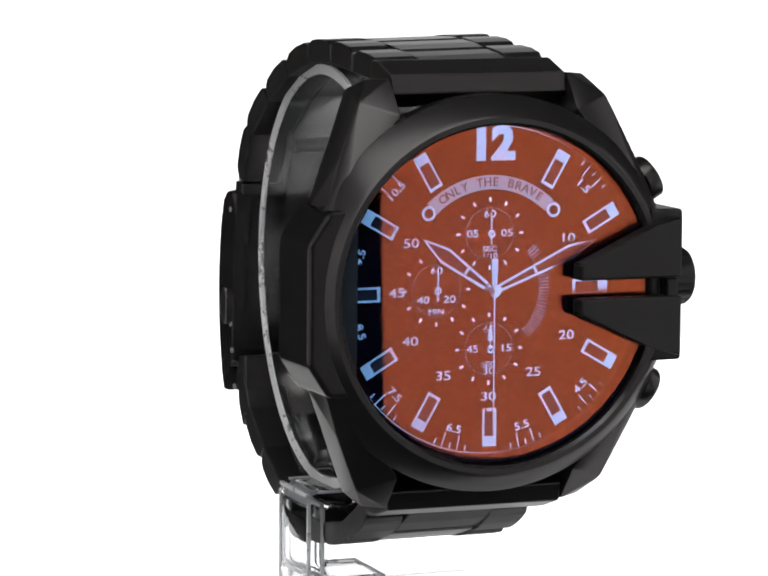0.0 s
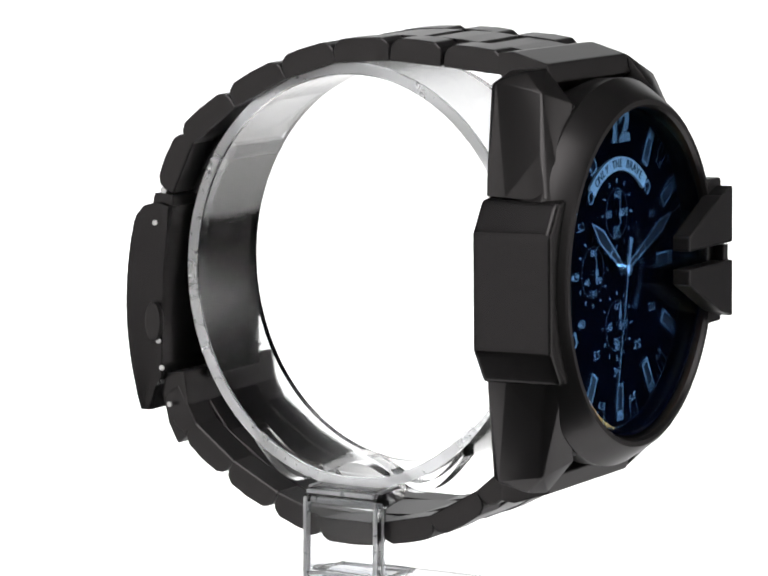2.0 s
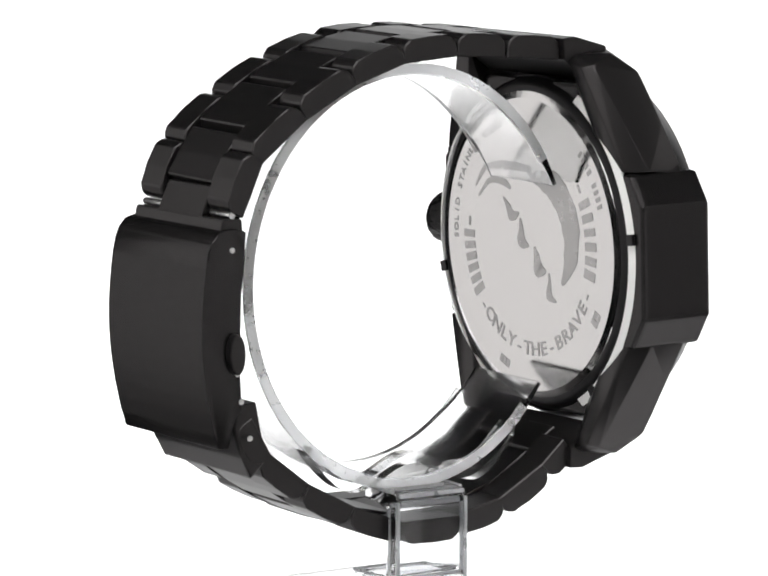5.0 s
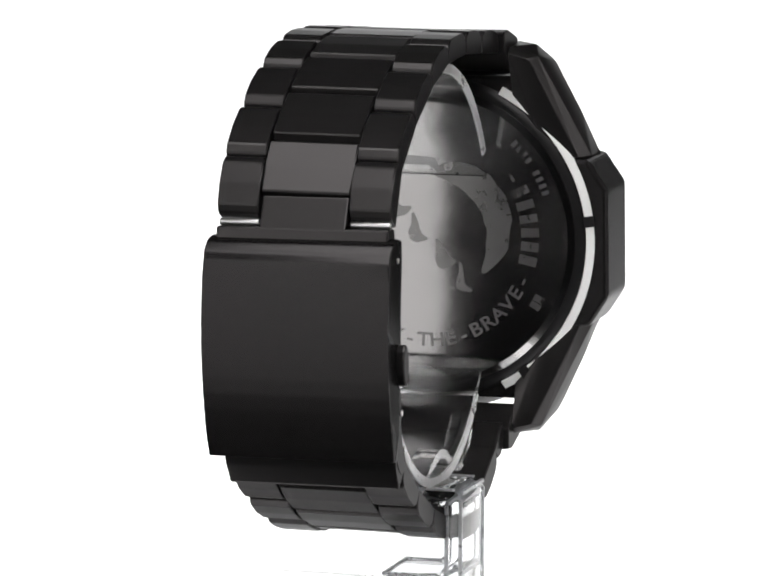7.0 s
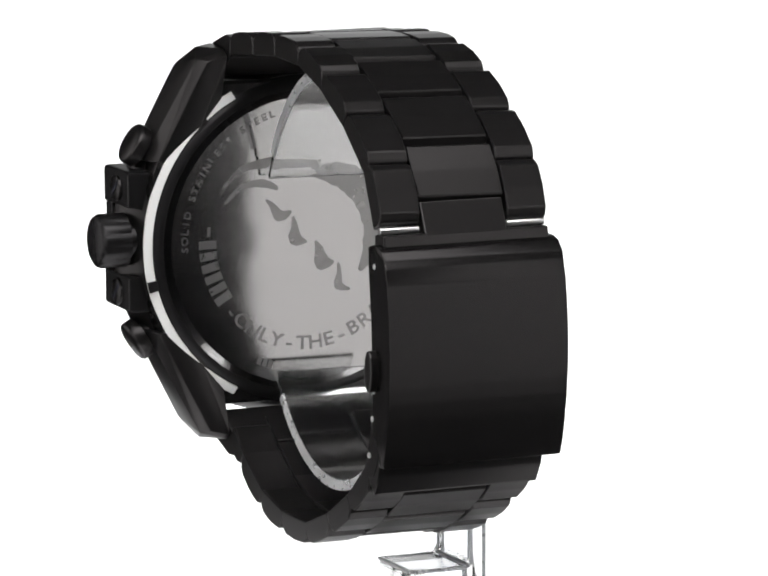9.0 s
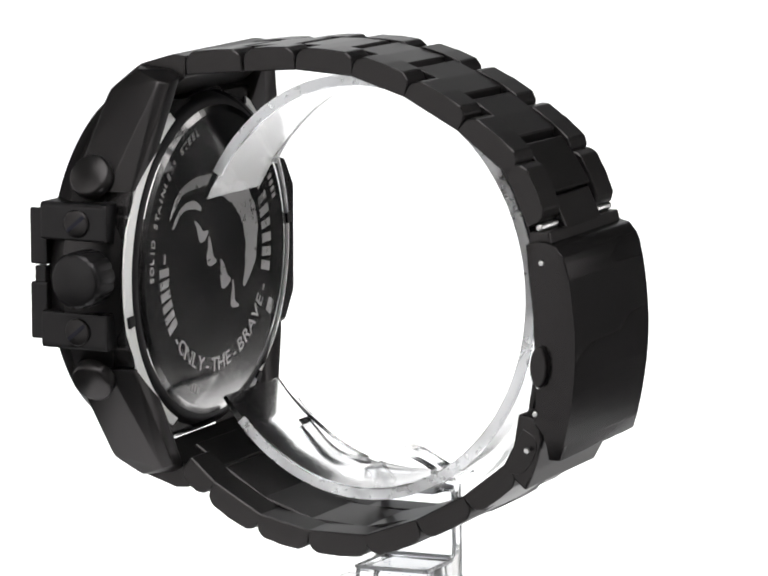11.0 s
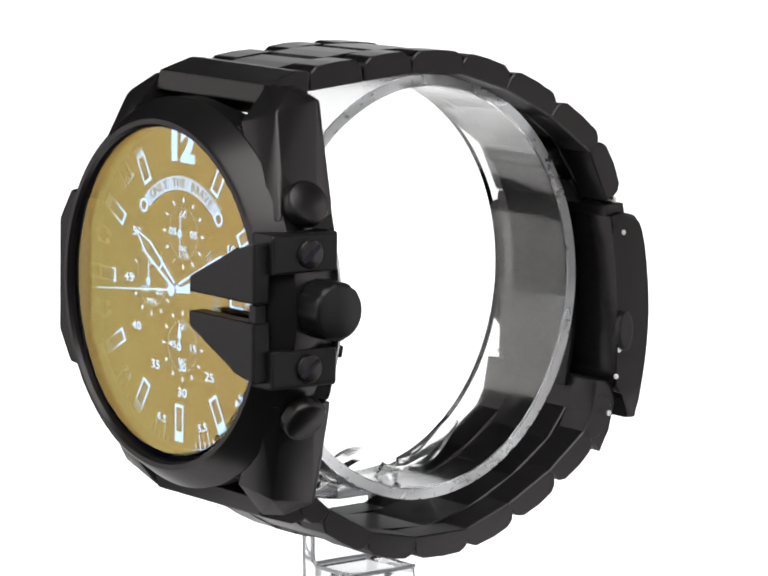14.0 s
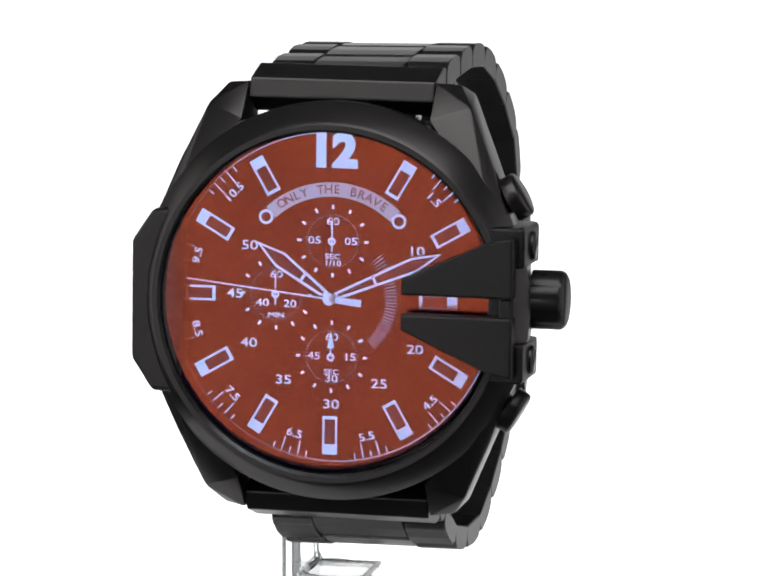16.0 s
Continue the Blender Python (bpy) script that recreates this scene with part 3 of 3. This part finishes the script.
def clear_stand():
    bm = bmesh.new()
    cy, cz, ry, rz = 0.8, -2.4, 27.0, 30.2
    n, rings = 72, []
    for i in range(n + 1):
        a = radians(157 - (157 + 146) * i / n)
        c, s = math.cos(a), math.sin(a)
        thin = 0.35 + 0.65 * min(1.0, min(i, n - i) / 5)
        rings.append([bm.verts.new(Vector((x, cy + (ry - d * thin) * c, cz + (rz - d * thin) * s)) * MM) for x, d in ((-9.4, 0), (7.0, 0), (7.0, 1.7), (-9.4, 1.7))])
    for A, B in zip(rings, rings[1:]):
        for j in range(4):
            bm.faces.new((A[j], A[(j + 1) % 4], B[(j + 1) % 4], B[j]))
    bm.faces.new(rings[0])
    bm.faces.new(rings[-1][::-1])
    sharp = [e for e in bm.edges if len(e.link_faces) == 2 and e.calc_face_angle() > radians(50)]
    bmesh.ops.bevel(bm, geom=sharp, offset=0.3 * MM, segments=2, affect="EDGES")
    cuff = part("cuff", bm, ACRYLIC, stand, "clear acrylic open cuff", True)
    for x0, x1 in ((-9.75, -9.42), (7.02, 7.35)):
        bm = bmesh.new()
        rings = []
        for i in range(2, n - 1):
            a = radians(157 - (157 + 146) * i / n)
            c, s = math.cos(a), math.sin(a)
            rings.append([bm.verts.new(Vector((x, cy + (ry - d) * c, cz + (rz - d) * s)) * MM) for x, d in ((x0, 0.1), (x1, 0.1), (x1, 1.5), (x0, 1.5))])
        for A, B in zip(rings, rings[1:]):
            for j in range(4):
                bm.faces.new((A[j], A[(j + 1) % 4], B[(j + 1) % 4], B[j]))
        bm.faces.new(rings[0])
        bm.faces.new(rings[-1][::-1])
        part("rim", bm, RIM, cuff, "satin whitish cut rim of the cuff", True)
    # wavy saddle inside the bottom of the cuff
    pts = []
    for i in range(33):
        y = -17 + 34 * i / 32
        pts.append((y, -29.3 + 1.9 * math.cos(y / 17 * 2 * math.pi * 0.82) + (abs(y) / 17) ** 4 * 3.4))
    loop = pts + [(a, b - 1.4) for a, b in pts[::-1]]
    part("saddle", poly_prism(loop, lambda a, b, h: (h, a, b), -9.6, -6.4), ACRYLIC, stand, "wavy clear saddle strip", True)
    # tongue, post and foot
    loop = [(-14.4, -52.0 + 2.2), (-14.4, -33.2), (-13.8, -32.4), (-12.6, -32.0), (-5.5, -32.0), (-5.5, -34.0), (-11.2, -34.0), (-12.0, -34.8), (-12.0, -43.2), (-11.2, -44.6), (-3.0, -44.6), (-2.6, -45.2), (-2.6, -49.8)]
    part("post", poly_prism(loop, lambda a, b, h: (a, h, b), -5.8, 5.8, 0.5), POST, stand, "bent clear acrylic post", True)
    # edges of the post, tongue and foot: dark refraction put in as grey strips
    for sy in (-1, 1):
        y0, y1 = sorted((sy * 5.85, sy * 5.35))
        part("edge_strip", box(-14.5, -13.95, y0, y1, -49.6, -33.4, 0.1), EDGE, stand, "grey strip for the dark refraction along an acrylic edge")
        part("edge_strip", box(-12.45, -11.9, y0, y1, -44.2, -34.4, 0.1), EDGE, stand, "grey strip for the dark refraction along an acrylic edge")
        part("edge_strip", box(-13.0, -5.6, y0, y1, -32.3, -31.9, 0.1), EDGE, stand, "grey strip for the dark refraction along an acrylic edge")
        part("edge_strip", box(-11.4, -2.6, y0, y1, -44.9, -44.4, 0.1), EDGE, stand, "grey strip for the dark refraction along an acrylic edge")
    for z, x in ((-32.5, -14.3), (-34.1, -12.2), (-44.4, -11.9), (-44.7, -2.9)):
        part("edge_strip", box(x - 0.28, x + 0.28, -5.3, 5.3, z - 0.28, z + 0.28, 0.12), EDGE, stand, "grey strip for the dark refraction along an acrylic edge")
    part("foot", box(-20, 20, -16, 16, -51.9, -49.6, 0.5), ACRYLIC, stand, "flat clear acrylic foot", True)


clear_stand()


# ---- movement ----
def motions():
    # seconds, turn in degrees, drift sideways and up in millimetres, sway to the side and forwards in degrees:
    # the turntable wobbles a little as it goes round
    turn = [(0.0, 21.71, -0.35, 0.0, 0.4, 0.16), (0.5, 31.69, -0.07, 0.1, 0.41, 0.05), (1.0, 41.65, 0.12, 0.21, 0.37, 0.07), (1.5, 51.56, 0.27, 0.43, 0.49, -0.44), (2.0, 61.41, 0.29, 0.56, 0.39, -0.26), (2.5, 71.33, 0.2, 0.57, 0.5, -0.17), (3.0, 81.33, 0.11, 0.53, 0.69, -0.19), (3.5, 91.38, 0.04, 0.64, 0.31, -0.34), (4.0, 101.48, -0.13, 0.7, 0.16, -0.41), (4.2, 105.55, -0.1, 0.71, 0.26, -0.42), (6.3, 148.48, -0.26, 0.38, -0.13, -0.35), (6.5, 152.56, -0.21, 0.37, -0.08, -0.37), (7.0, 162.72, 0.09, 0.27, 0.12, -0.23), (7.5, 172.84, 0.55, 0.22, 0.51, -0.11), (8.0, 182.92, 0.84, 0.12, 0.77, -0.14), (8.5, 192.98, 0.42, 0.13, 0.26, -0.16), (9.0, 203.06, 0.06, 0.04, -0.05, -0.07), (9.5, 213.16, -0.24, 0.01, -0.25, 0.1), (9.7, 217.24, -0.24, -0.03, -0.28, 0.17), (11.8, 260.42, -0.24, -0.99, -1.24, 0.38), (12.0, 264.55, -0.16, -0.97, -1.15, 0.37), (12.5, 274.98, 0.05, -1.02, -0.99, 0.45), (13.0, 285.44, 0.22, -1.06, -0.9, 0.42), (13.5, 295.91, 0.28, -1.02, -0.72, 0.46), (14.0, 306.37, 0.29, -1.02, -0.63, 0.45), (14.5, 316.8, 0.28, -0.99, -0.51, 0.53), (15.0, 327.12, 0.17, -0.86, -0.39, 0.49), (15.5, 337.17, -0.0, -0.81, -0.19, 0.35), (16.0, 347.08, -0.39, -0.74, -0.09, 0.21)]
    seat = moved(1.26, 0.12, 3.76, -1.29, 0.60, 0.28)
    stand_rows, watch_rows = [], []
    for t, a, dx, dz, roll, pitch in turn:
        plate = moved(dx, 0, dz - 3.6, pitch, 0, 0) @ moved(0, 0, 0, 0, roll, 0) @ moved(0, 0, 0, 0, 0, a)
        stand_rows.append((t, plate @ moved(1.2, 0, 4.3)))
        watch_rows.append((t, plate @ seat))
    walk(stand, stand_rows)
    walk(watch, watch_rows)
    # the second hand jumps once a second
    ticks = [(0.0, 180)]
    for n in range(16):
        ticks += [(n + 0.6, 180 + 6 * n), (n + 0.7, 186 + 6 * n)]
    ticks.append((16.0, 276))
    walk(second_hand, [(t, moved(0, SECOND_Y, 0, 0, a, 0)) for t, a in ticks])


motions()
